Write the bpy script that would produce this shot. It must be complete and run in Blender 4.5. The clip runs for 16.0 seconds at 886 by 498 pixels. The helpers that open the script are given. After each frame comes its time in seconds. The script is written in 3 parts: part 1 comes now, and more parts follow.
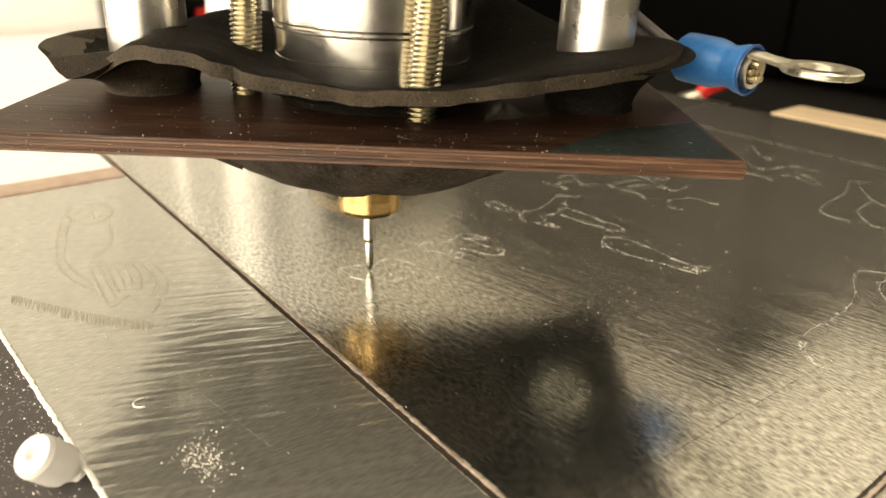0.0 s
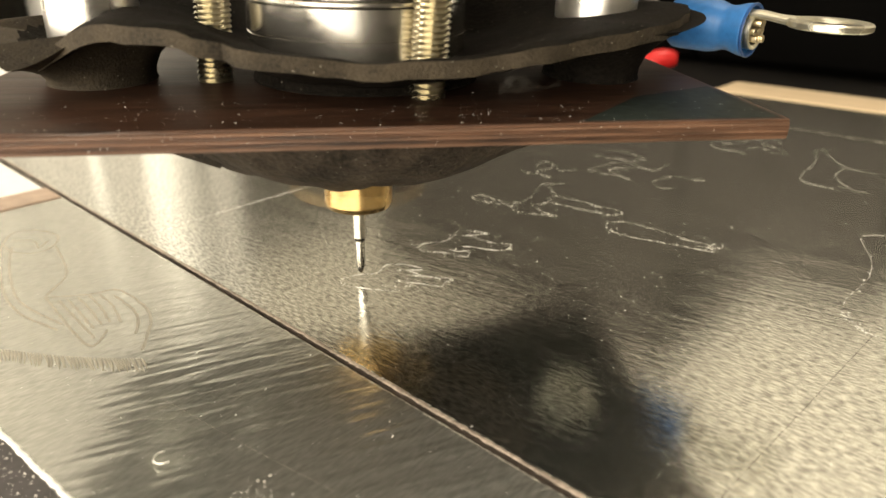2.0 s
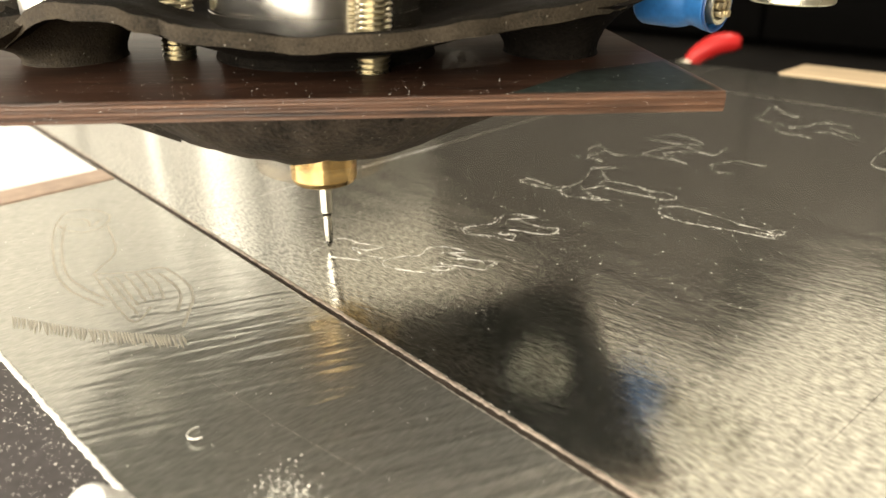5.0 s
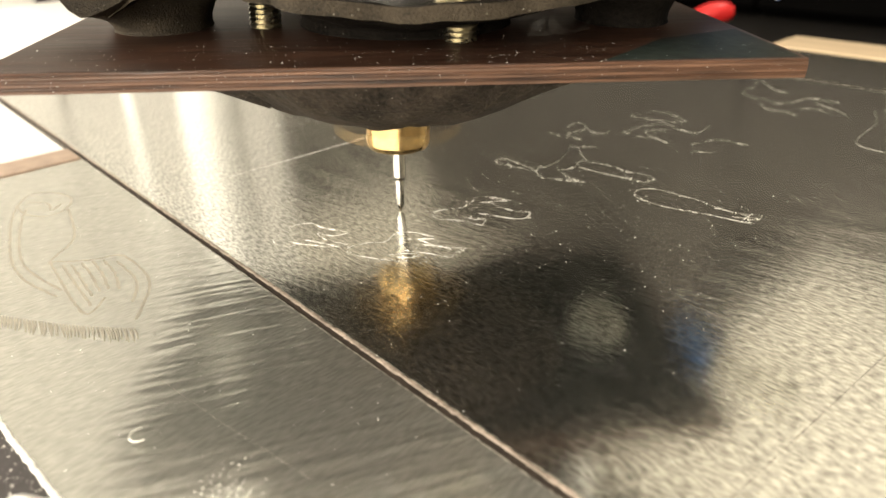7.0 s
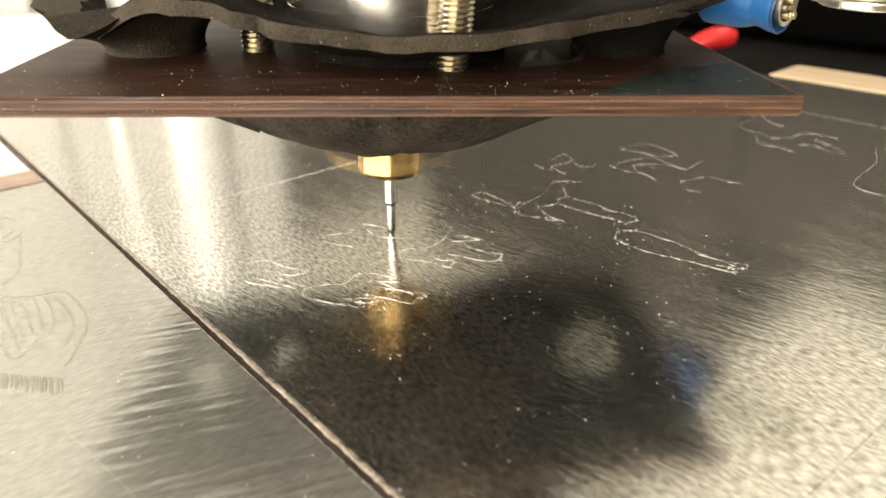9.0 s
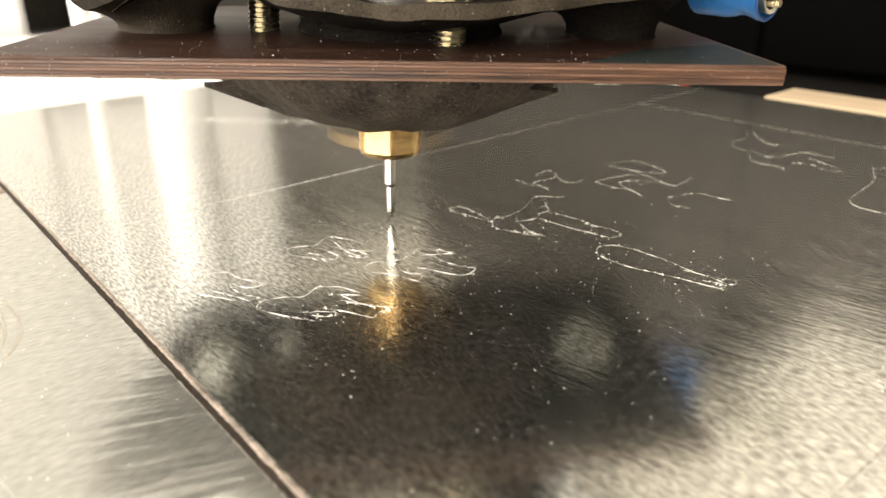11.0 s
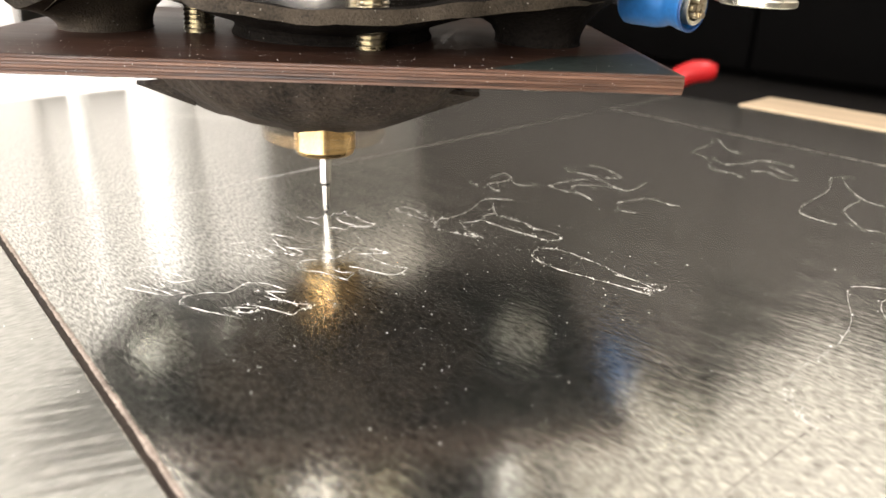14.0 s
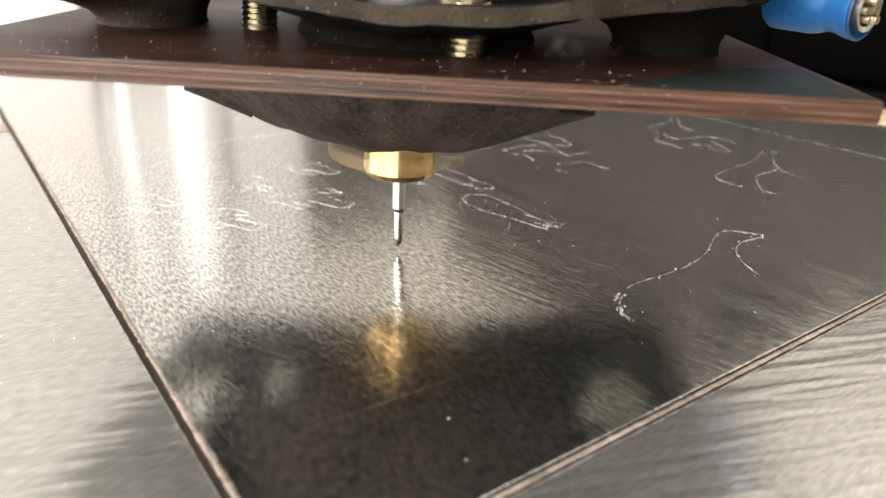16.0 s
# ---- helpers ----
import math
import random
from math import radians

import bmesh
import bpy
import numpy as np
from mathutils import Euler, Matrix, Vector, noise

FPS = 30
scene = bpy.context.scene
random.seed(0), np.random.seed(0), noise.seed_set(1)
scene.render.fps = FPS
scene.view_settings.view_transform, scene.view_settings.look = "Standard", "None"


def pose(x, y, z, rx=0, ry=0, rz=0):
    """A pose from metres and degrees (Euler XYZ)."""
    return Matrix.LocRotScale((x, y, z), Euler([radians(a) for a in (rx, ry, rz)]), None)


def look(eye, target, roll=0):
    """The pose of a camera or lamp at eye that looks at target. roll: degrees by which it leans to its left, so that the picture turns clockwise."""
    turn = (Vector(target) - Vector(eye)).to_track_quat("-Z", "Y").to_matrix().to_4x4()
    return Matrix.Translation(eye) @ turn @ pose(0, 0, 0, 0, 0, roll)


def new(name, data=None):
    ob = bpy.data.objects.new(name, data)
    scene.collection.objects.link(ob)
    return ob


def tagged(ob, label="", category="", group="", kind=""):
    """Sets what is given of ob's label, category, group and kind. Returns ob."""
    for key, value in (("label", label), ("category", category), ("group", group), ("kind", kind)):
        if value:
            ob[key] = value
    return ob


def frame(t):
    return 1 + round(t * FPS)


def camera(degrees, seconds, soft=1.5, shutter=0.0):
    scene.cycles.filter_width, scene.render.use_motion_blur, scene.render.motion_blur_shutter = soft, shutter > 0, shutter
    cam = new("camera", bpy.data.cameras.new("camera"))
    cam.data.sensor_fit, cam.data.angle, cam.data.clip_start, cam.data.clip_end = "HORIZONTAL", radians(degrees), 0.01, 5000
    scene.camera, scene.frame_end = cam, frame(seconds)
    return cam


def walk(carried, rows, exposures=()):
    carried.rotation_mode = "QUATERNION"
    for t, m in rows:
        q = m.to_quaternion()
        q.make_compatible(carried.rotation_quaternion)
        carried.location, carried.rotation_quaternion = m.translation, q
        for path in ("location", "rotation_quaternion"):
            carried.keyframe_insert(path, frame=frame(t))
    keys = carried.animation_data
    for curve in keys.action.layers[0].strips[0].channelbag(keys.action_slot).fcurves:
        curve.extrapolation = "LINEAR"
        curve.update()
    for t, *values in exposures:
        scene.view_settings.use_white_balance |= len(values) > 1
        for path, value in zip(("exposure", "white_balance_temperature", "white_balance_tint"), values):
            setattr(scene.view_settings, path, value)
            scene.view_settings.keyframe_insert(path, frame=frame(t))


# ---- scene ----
# camera: seconds, x, y, z in metres, yaw, pitch, roll in degrees
cam = camera(63.6, 16.0)
ROWS = [
    (0, -0.0367, -0.1290, 0.0492, -37.51, -23.85, -0.75),
    (0.5, -0.0440, -0.1235, 0.0469, -39.36, -22.76, -0.74),
    (1, -0.0456, -0.1183, 0.0453, -42.22, -22.45, 0.38),
    (1.5, -0.0430, -0.1160, 0.0440, -45.20, -23.54, 0.78),
    (2, -0.0427, -0.1128, 0.0455, -46.09, -23.82, 0.67),
    (2.5, -0.0453, -0.1096, 0.0463, -46.00, -22.84, 0.54),
    (3, -0.0454, -0.1093, 0.0449, -45.49, -22.65, 0.48),
    (3.5, -0.0475, -0.1117, 0.0451, -44.08, -22.57, 0.60),
    (6, -0.0365, -0.1129, 0.0424, -41.39, -26.37, 1.67),
    (6.5, -0.0366, -0.1131, 0.0438, -41.70, -27.21, 1.54),
    (7, -0.0347, -0.1129, 0.0442, -42.00, -26.95, 1.82),
    (7.5, -0.0325, -0.1134, 0.0427, -41.35, -26.82, 1.26),
    (8, -0.0268, -0.1129, 0.0442, -41.16, -26.64, 1.09),
    (8.5, -0.0256, -0.1118, 0.0455, -41.02, -26.36, 0.97),
    (11, -0.0194, -0.1107, 0.0399, -40.57, -23.26, 0.42),
    (11.5, -0.0163, -0.1123, 0.0393, -40.39, -22.76, 0.30),
    (12, -0.0190, -0.1138, 0.0411, -40.37, -23.07, 0.06),
    (12.5, -0.0171, -0.1136, 0.0385, -40.38, -23.14, -0.05),
    (13, -0.0150, -0.1137, 0.0379, -40.38, -23.22, 0.09),
    (13.5, -0.0144, -0.1154, 0.0386, -40.00, -22.93, 0.14),
    (14, -0.0120, -0.1170, 0.0395, -39.67, -23.02, -0.58),
    (14.5, -0.0152, -0.1196, 0.0393, -38.65, -23.63, -1.41),
    (15, -0.0163, -0.1229, 0.0392, -37.48, -23.37, -1.68),
    (15.5, -0.0127, -0.1293, 0.0363, -36.19, -23.11, -1.91),
    (16, -0.0116, -0.1442, 0.0394, -35.13, -23.47, -1.14),
]
walk(cam, [(t, pose(x, y, z, 90 + pitch, roll, yaw)) for t, x, y, z, yaw, pitch, roll in ROWS],
     [(0, -0.2, 7250, 13), (1.5, -0.22, 7000, 12), (3.5, 0.08, 6600, 12), (7, 0.02, 6550, 13), (11, 0.2, 6250, 16), (14.5, 0.22, 5850, 19), (16, 0.1, 5800, 19)])
cam.data.dof.use_dof, cam.data.dof.focus_distance, cam.data.dof.aperture_fstop = True, 0.090, 28

# ---- light ----
world = bpy.data.worlds.new("world")
scene.world = world
world.use_nodes = True
world.node_tree.nodes["Background"].inputs[0].default_value = (1.0, 0.86, 0.66, 1)
world.node_tree.nodes["Background"].inputs[1].default_value = 0.05

MM = 0.001


def area_lamp(name, eye, target, size, watts, colour):
    data = bpy.data.lights.new(name, "AREA")
    data.shape, data.size, data.energy, data.color = "DISK", size, watts, colour
    ob = new(name, data)
    ob.matrix_world = look(eye, target)
    return ob


# daylight in the window beside the machine, and the lamp of the room
win = area_lamp("window_light", (-0.515, 0.0, 0.24), (0.5, 0.0, 0.24), 0.6, 21.0, (1.0, 0.92, 0.76))
win.data.shape, win.data.size, win.data.size_y = "RECTANGLE", 1.38, 0.56
# unseen fill, added to brighten the wall that the sheet mirrors
area_lamp("wall_fill", (0.45, -0.25, 1.5), (1.5, 0.9, 0.9), 0.5, 24, (1.0, 0.93, 0.80))
area_lamp("ceiling_lamp", (0.2, 0.1, 1.97), (0.2, 0.1, 0), 2.2, 7, (1.0, 0.94, 0.83))

# ---- materials ----


def material(name, colour, rough=0.5, metal=0.0, spread=0.15, scale=400.0, bump=0.2, dist=0.00005, coat=0.0, stretch=(1, 1, 1), spots=None, vary=0.08, shine=0.5, narrow=0.3, coarse=1.0):
    """A surface with fine grain and larger blotches: colour and roughness vary at two scales."""
    m = bpy.data.materials.new(name)
    m.use_nodes = True
    n, l = m.node_tree.nodes, m.node_tree.links
    b = n["Principled BSDF"]
    tex = n.new("ShaderNodeTexCoord")
    mp = n.new("ShaderNodeMapping")
    mp.inputs["Scale"].default_value = stretch
    l.new(tex.outputs["Object"], mp.inputs["Vector"])
    fine, big = n.new("ShaderNodeTexNoise"), n.new("ShaderNodeTexNoise")
    fine.inputs["Scale"].default_value, big.inputs["Scale"].default_value = scale * 4, scale * 0.35
    fine.inputs["Detail"].default_value, big.inputs["Detail"].default_value = 6, 4
    for q in (fine, big):
        l.new(mp.outputs["Vector"], q.inputs["Vector"])
    mix = n.new("ShaderNodeMath")
    mix.operation, mix.inputs[1].default_value = "MULTIPLY_ADD", coarse
    l.new(big.outputs["Fac"], mix.inputs[0]), l.new(fine.outputs["Fac"], mix.inputs[2])
    ramp = n.new("ShaderNodeMapRange")
    ramp.inputs["From Min"].default_value, ramp.inputs["From Max"].default_value = 0.5 + 0.5 * coarse - narrow, 0.5 + 0.5 * coarse + narrow
    ramp.inputs["To Min"].default_value, ramp.inputs["To Max"].default_value = 1 - spread, 1 + spread
    l.new(mix.outputs[0], ramp.inputs["Value"])
    mul = n.new("ShaderNodeVectorMath")
    mul.operation = "SCALE"
    mul.inputs[0].default_value = colour
    l.new(ramp.outputs[0], mul.inputs["Scale"])
    last = mul.outputs[0]
    if spots:
        sp = n.new("ShaderNodeTexVoronoi")
        sp.inputs["Scale"].default_value = spots[0]
        l.new(tex.outputs["Object"], sp.inputs["Vector"])
        lt = n.new("ShaderNodeMath")
        lt.operation, lt.inputs[1].default_value = "LESS_THAN", spots[1]
        l.new(sp.outputs["Distance"], lt.inputs[0])
        mx = n.new("ShaderNodeMix")
        mx.data_type = "RGBA"
        l.new(lt.outputs[0], mx.inputs["Factor"]), l.new(last, mx.inputs[6])
        mx.inputs[7].default_value = (*spots[2], 1)
        last = mx.outputs[2]
    l.new(last, b.inputs["Base Color"])
    rr = n.new("ShaderNodeMapRange")
    rr.inputs["From Min"].default_value, rr.inputs["From Max"].default_value = 0.3, 0.7
    rr.inputs["To Min"].default_value, rr.inputs["To Max"].default_value = max(rough - vary, 0.02), min(rough + vary, 1)
    l.new(big.outputs["Fac"], rr.inputs["Value"]), l.new(rr.outputs[0], b.inputs["Roughness"])
    b.inputs["Metallic"].default_value = metal
    b.inputs["Specular IOR Level"].default_value = shine
    b.inputs["Coat Weight"].default_value = coat
    if bump:
        bp = n.new("ShaderNodeBump")
        bp.inputs["Strength"].default_value, bp.inputs["Distance"].default_value = bump, dist
        l.new(fine.outputs["Fac"], bp.inputs["Height"]), l.new(bp.outputs[0], b.inputs["Normal"])
    return m


def zinc(name, grain, angle, ripple, bloom, pitch, streak, fleck):
    """Galvanised sheet: dull hazy metal with rolling marks along one direction and pitted grain."""
    m = material(name, (0.56, 0.565, 0.525), 0.17, 1.0, fleck, 900, 0.0, vary=0.025, narrow=0.13, coarse=0.1, stretch=tuple(q ** 0.8 for q in grain))
    n, l = m.node_tree.nodes, m.node_tree.links
    b = n["Principled BSDF"]
    tex = n.new("ShaderNodeTexCoord")
    out = []
    for scale, strength, dist, stretch in ((5200, 0.12, 0.000006, (1, 1, 1)), (5600, 0.8, 0.000004, grain), (pitch, 1.0, ripple, streak)):
        mp, q, bp = n.new("ShaderNodeMapping"), n.new("ShaderNodeTexNoise"), n.new("ShaderNodeBump")
        mp.vector_type = "TEXTURE"
        mp.inputs["Scale"].default_value = [1 / q for q in stretch]
        mp.inputs["Rotation"].default_value = (0, 0, radians(angle))
        q.inputs["Scale"].default_value, q.inputs["Detail"].default_value, q.inputs["Distortion"].default_value = scale, 3 if scale > 5000 else 1, 0.1
        l.new(tex.outputs["Object"], mp.inputs["Vector"]), l.new(mp.outputs[0], q.inputs["Vector"])
        bp.inputs["Strength"].default_value, bp.inputs["Distance"].default_value = strength, dist
        l.new(q.outputs["Fac"], bp.inputs["Height"])
        if out:
            l.new(out[-1].outputs[0], bp.inputs["Normal"])
        out.append(bp)
    l.new(out[-1].outputs[0], b.inputs["Normal"])
    # the zinc bloom scatters part of the light widely
    haze, mix = n.new("ShaderNodeBsdfAnisotropic"), n.new("ShaderNodeMixShader")
    haze.inputs["Roughness"].default_value = 0.5
    mix.inputs[0].default_value = bloom
    l.new(b.inputs["Base Color"].links[0].from_socket, haze.inputs["Color"])
    l.new(out[-1].outputs[0], haze.inputs["Normal"])
    l.new(b.outputs[0], mix.inputs[1]), l.new(haze.outputs[0], mix.inputs[2])
    l.new(mix.outputs[0], n["Material Output"].inputs["Surface"])
    return m


ZINC = zinc("zinc", (1, 0.16, 1), 10, 0.00002, 0.06, 1200, (1, 0.12, 1), 0.46)
ZINC_SIDE = zinc("zinc_side", (0.12, 1, 1), -22, 0.00014, 0.46, 680, (0.14, 1, 1), 0.16)
GROOVE = material("groove", (0.06, 0.045, 0.035), 0.6, 0.3, 0.4, 600, 0.5)
LIP = material("groove_lip", (0.44, 0.37, 0.31), 0.5, 0.35, 0.5, 700, 0.8)
SCRATCH = material("scratch", (0.86, 0.86, 0.82), 0.45, 0.12, 0.2, 900, 0.6)
PLATE = material("phenolic", (0.034, 0.016, 0.0095), 0.45, 0.0, 0.75, 260, 0.9, 0.00008, stretch=(0.12, 1, 2.5), shine=0.22)
LAYER_DARK = material("phenolic_dark_layer", (0.078, 0.038, 0.022), 0.42, 0.0, 0.8, 300, 1.0, 0.0001, stretch=(0.12, 1, 2.0), shine=0.5)
LAYER = material("phenolic_layer", (0.105, 0.055, 0.033), 0.42, 0.0, 0.7, 260, 0.9, 0.00008, stretch=(0.15, 1, 2.5), shine=0.6)
# dusty rubber, its colour lightened for the light on rim and left foot
RIM = material("lit_dusty_rubber", (0.04, 0.032, 0.022), 0.7, 0.0, 0.6, 900, 1.0, 0.00015, spots=(1000, 0.08, (0.25, 0.23, 0.2)), shine=0.15)
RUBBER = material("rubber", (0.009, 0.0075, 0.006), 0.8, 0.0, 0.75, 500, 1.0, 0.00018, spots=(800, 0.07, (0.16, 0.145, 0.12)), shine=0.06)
STEEL = material("steel", (0.62, 0.6, 0.56), 0.2, 1.0, 0.1, 300, 0.1)
ALU = material("aluminium", (0.85, 0.84, 0.81), 0.3, 1.0, 0.06, 300, 0.15)
BRASS = material("brass", (0.78, 0.55, 0.26), 0.28, 1.0, 0.15, 300, 0.1)
DULL = material("dull_zinc_plate", (0.86, 0.86, 0.82), 0.3, 1.0, 0.2, 400, 0.2)
ROD = material("plated_thread", (0.48, 0.44, 0.33), 0.3, 1.0, 0.2, 400, 0.1)
BLUE = material("blue_vinyl", (0.022, 0.13, 0.36), 0.4, 0.0, 0.2, 300, 0.1)
NAVY = material("navy_vinyl", (0.01, 0.05, 0.17), 0.35, 0.0, 0.2, 300, 0.1)
TIN = material("tinned_copper", (0.75, 0.72, 0.6), 0.3, 1.0, 0.1, 300, 0.1)
RED = material("red_plastic", (0.6, 0.02, 0.02), 0.4, 0.0, 0.1, 50, 0.0)
DARK = material("dark_bed", (0.05, 0.045, 0.045), 0.7, 0.0, 0.3, 200, 0.4)
BLACK = material("black_panel", (0.0016, 0.0015, 0.0014), 0.6, 0.0, 0.2, 20, 0.0, shine=0.015)
# grey for the unseen upper doors that the sheet mirrors
SLATE = material("slate_reflected", (0.055, 0.05, 0.045), 0.6, 0.0, 0.2, 20, 0.0, shine=0.1)
# pale tone of the unseen band that brightens the sheet
PALE = material("pale_reflector", (0.34, 0.32, 0.285), 0.8, 0.0, 0.2, 60, 0.3, shine=0.1)
FELT = material("grey_felt", (0.14, 0.135, 0.12), 0.8, 0.0, 0.3, 60, 0.3, shine=0.1)
SEAL = material("dusty_leather", (0.034, 0.026, 0.019), 0.65, 0.0, 0.8, 420, 1.0, 0.00025, spots=(1300, 0.09, (0.25, 0.23, 0.2)), shine=0.2)
GREY = material("grey_panel", (0.012, 0.011, 0.010), 0.7, 0.0, 0.2, 20, 0.0, shine=0.06)
WOOD = material("pale_wood", (0.55, 0.43, 0.28), 0.55, 0.0, 0.15, 60, 0.2, stretch=(1, 0.1, 1))
BROWN = material("brown_wood", (0.40, 0.30, 0.23), 0.55, 0.0, 0.2, 100, 0.2)
WHITE = material("white_board", (0.8, 0.79, 0.76), 0.5, 0.0, 0.04, 60, 0.1)
WALL = material("wall_paint", (0.7, 0.67, 0.6), 0.9, 0.0, 0.05, 3, 0.0)
CHIP = material("metal_chip", (0.85, 0.85, 0.8), 0.35, 0.4, 0.1, 900, 0.0)
DUST = material("pale_dust", (0.75, 0.73, 0.68), 0.8, 0.0, 0.1, 900, 0.0)
# blue-green reflection on the plate, given as a colour
GREEN = material("green_reflection", (0.014, 0.019, 0.017), 0.5, 0.0, 0.8, 200, 0.6, shine=0.1)
# near-black tone that keeps the plate's mirror image dark
UNDER = material("reflection_dark", (0.008, 0.0095, 0.008), 0.55, 0.0, 0.5, 200, 0.5, shine=0.15)
OLD_SCRATCH = material("old_scratch", (0.62, 0.61, 0.56), 0.45, 0.3, 0.3, 900, 0.6)
FAINT = material("faint_scratch", (0.52, 0.50, 0.44), 0.42, 1.0, 0.2, 900, 0.5)
COPPER = material("strand", (0.8, 0.7, 0.5), 0.35, 1.0, 0.1, 900, 0.0)
WIRE = material("grey_wire", (0.10, 0.09, 0.085), 0.4, 0.0, 0.1, 300, 0.0)
NYLON = material("white_nylon", (0.8, 0.8, 0.78), 0.35, 0.0, 0.03, 200, 0.1)

# ---- mesh tools: all in millimetres ----


def part(name, bm, mat, parent=None, label="", smooth=0.36):
    for v in bm.verts:
        v.co *= MM
    bmesh.ops.recalc_face_normals(bm, faces=bm.faces)
    if len(bm.faces) < 60:
        smooth = min(smooth, 0.3)
    for e in bm.edges:
        e.smooth = len(e.link_faces) == 2 and e.calc_face_angle(3.2) < smooth
    for f in bm.faces:
        f.smooth = True
    me = bpy.data.meshes.new(name)
    bm.to_mesh(me)
    bm.free()
    me.materials.append(mat)
    ob = new(name, me)
    ob.parent = parent
    if label:
        ob["label"] = label
    return ob


def thing(name, label, category, group="", kind=""):
    return tagged(new(name), label, category, group, kind)


def box(x0, x1, y0, y1, z0, z1, bevel=0.0, seg=2, bm=None):
    bm = bm or bmesh.new()
    r = bmesh.ops.create_cube(bm, size=1)
    for v in r["verts"]:
        v.co = Vector(((x0 + x1) / 2 + v.co.x * (x1 - x0), (y0 + y1) / 2 + v.co.y * (y1 - y0), (z0 + z1) / 2 + v.co.z * (z1 - z0)))
    if bevel:
        bmesh.ops.bevel(bm, geom=list({e for v in r["verts"] for e in v.link_edges}), offset=bevel, segments=seg, affect="EDGES", profile=0.5)
    return bm


def lathe(profile, x=0, y=0, n=40, bm=None, caps=True):
    """A solid of revolution about a vertical axis from (radius, height) pairs."""
    bm = bm or bmesh.new()
    rings = []
    for r, z in profile:
        rings.append([bm.verts.new((x + r * math.cos(2 * math.pi * k / n), y + r * math.sin(2 * math.pi * k / n), z)) for k in range(n)])
    for a, b in zip(rings, rings[1:]):
        for k in range(n):
            bm.faces.new((a[k], a[(k + 1) % n], b[(k + 1) % n], b[k]))
    if caps:
        bm.faces.new(rings[0]), bm.faces.new(rings[-1])
    return bm


def thread(x, y, z0, z1, r, pitch, n=18, bm=None):
    """A screw thread: a helical ridge swept as one skin."""
    bm = bm or bmesh.new()
    steps = int((z1 - z0) / pitch * 4)
    prev, first = None, None
    for i in range(steps + 1):
        ring = []
        for k in range(n):
            z = z0 + (z1 - z0) * i / steps
            ph = (z / pitch - k / n) % 1.0
            rr = r - 0.55 * pitch * abs(2 * ph - 1)
            a = 2 * math.pi * k / n
            ring.append(bm.verts.new((x + rr * math.cos(a), y + rr * math.sin(a), z)))
        if prev:
            for k in range(n):
                bm.faces.new((prev[k], prev[(k + 1) % n], ring[(k + 1) % n], ring[k]))
        first = first or ring
        prev = ring
    bm.faces.new(first), bm.faces.new(prev)
    return bm


def tube(points, r, n=10, bm=None, flat=1.0):
    """A round bar along a smooth line of points."""
    bm = bm or bmesh.new()
    pts = [Vector(q) for q in points]
    rings = []
    for i, q in enumerate(pts):
        d = (pts[min(i + 1, len(pts) - 1)] - pts[max(i - 1, 0)]).normalized()
        side = d.cross(Vector((0, 0, 1)))
        side = side.normalized() if side.length > 1e-4 else Vector((1, 0, 0))
        up = side.cross(d)
        rr = r[i] if isinstance(r, (list, tuple)) else r
        rings.append([bm.verts.new(q + side * rr * math.cos(2 * math.pi * k / n) + up * rr * flat * math.sin(2 * math.pi * k / n)) for k in range(n)])
    for a, b in zip(rings, rings[1:]):
        for k in range(n):
            bm.faces.new((a[k], a[(k + 1) % n], b[(k + 1) % n], b[k]))
    bm.faces.new(rings[0]), bm.faces.new(rings[-1])
    return bm


def smooth_line(points, per=6):
    """Points along a Catmull-Rom line through the given ones."""
    p = [Vector(q) for q in points]
    p = [p[0] * 2 - p[1]] + p + [p[-1] * 2 - p[-2]]
    out = []
    for i in range(1, len(p) - 2):
        for k in range(per):
            t = k / per
            out.append(0.5 * (2 * p[i] + (p[i + 1] - p[i - 1]) * t + (2 * p[i - 1] - 5 * p[i] + 4 * p[i + 1] - p[i + 2]) * t * t
                              + (3 * p[i] - p[i - 1] - 3 * p[i + 1] + p[i + 2]) * t ** 3))
    return out + [p[-2]]

# the spinning collar shows as a veil of brass
SPIN = material("spinning_brass", (0.75, 0.52, 0.24), 0.3, 1.0, 0.1, 300, 0.0)
SPIN.node_tree.nodes["Principled BSDF"].inputs["Alpha"].default_value = 0.14

def slab(corners, z0, z1, bevel):
    """A flat plate over a polygon, its edges rounded."""
    bm = bmesh.new()
    low = [bm.verts.new((x, y, z0)) for x, y in corners]
    f = bm.faces.new(low)
    top = bmesh.ops.extrude_face_region(bm, geom=[f])
    for v in top["geom"]:
        if isinstance(v, bmesh.types.BMVert):
            v.co.z = z1
    if bevel:
        bmesh.ops.bevel(bm, geom=[e for e in bm.edges if min(v.co.z for v in e.verts) > z1 - 1e-6], offset=bevel, segments=2, affect="EDGES", profile=0.5)
    return bm


# ---- the place ----
def wall_with_opening():
    """The near wall, with the window's opening through it."""
    bm = box(-540, -500, -1500, -700, -60, 2000)
    box(-540, -500, 700, 1500, -60, 2000, bm=bm)
    box(-540, -500, -700, 700, -60, -50, bm=bm)
    return box(-540, -500, -700, 700, 530, 2000, bm=bm)


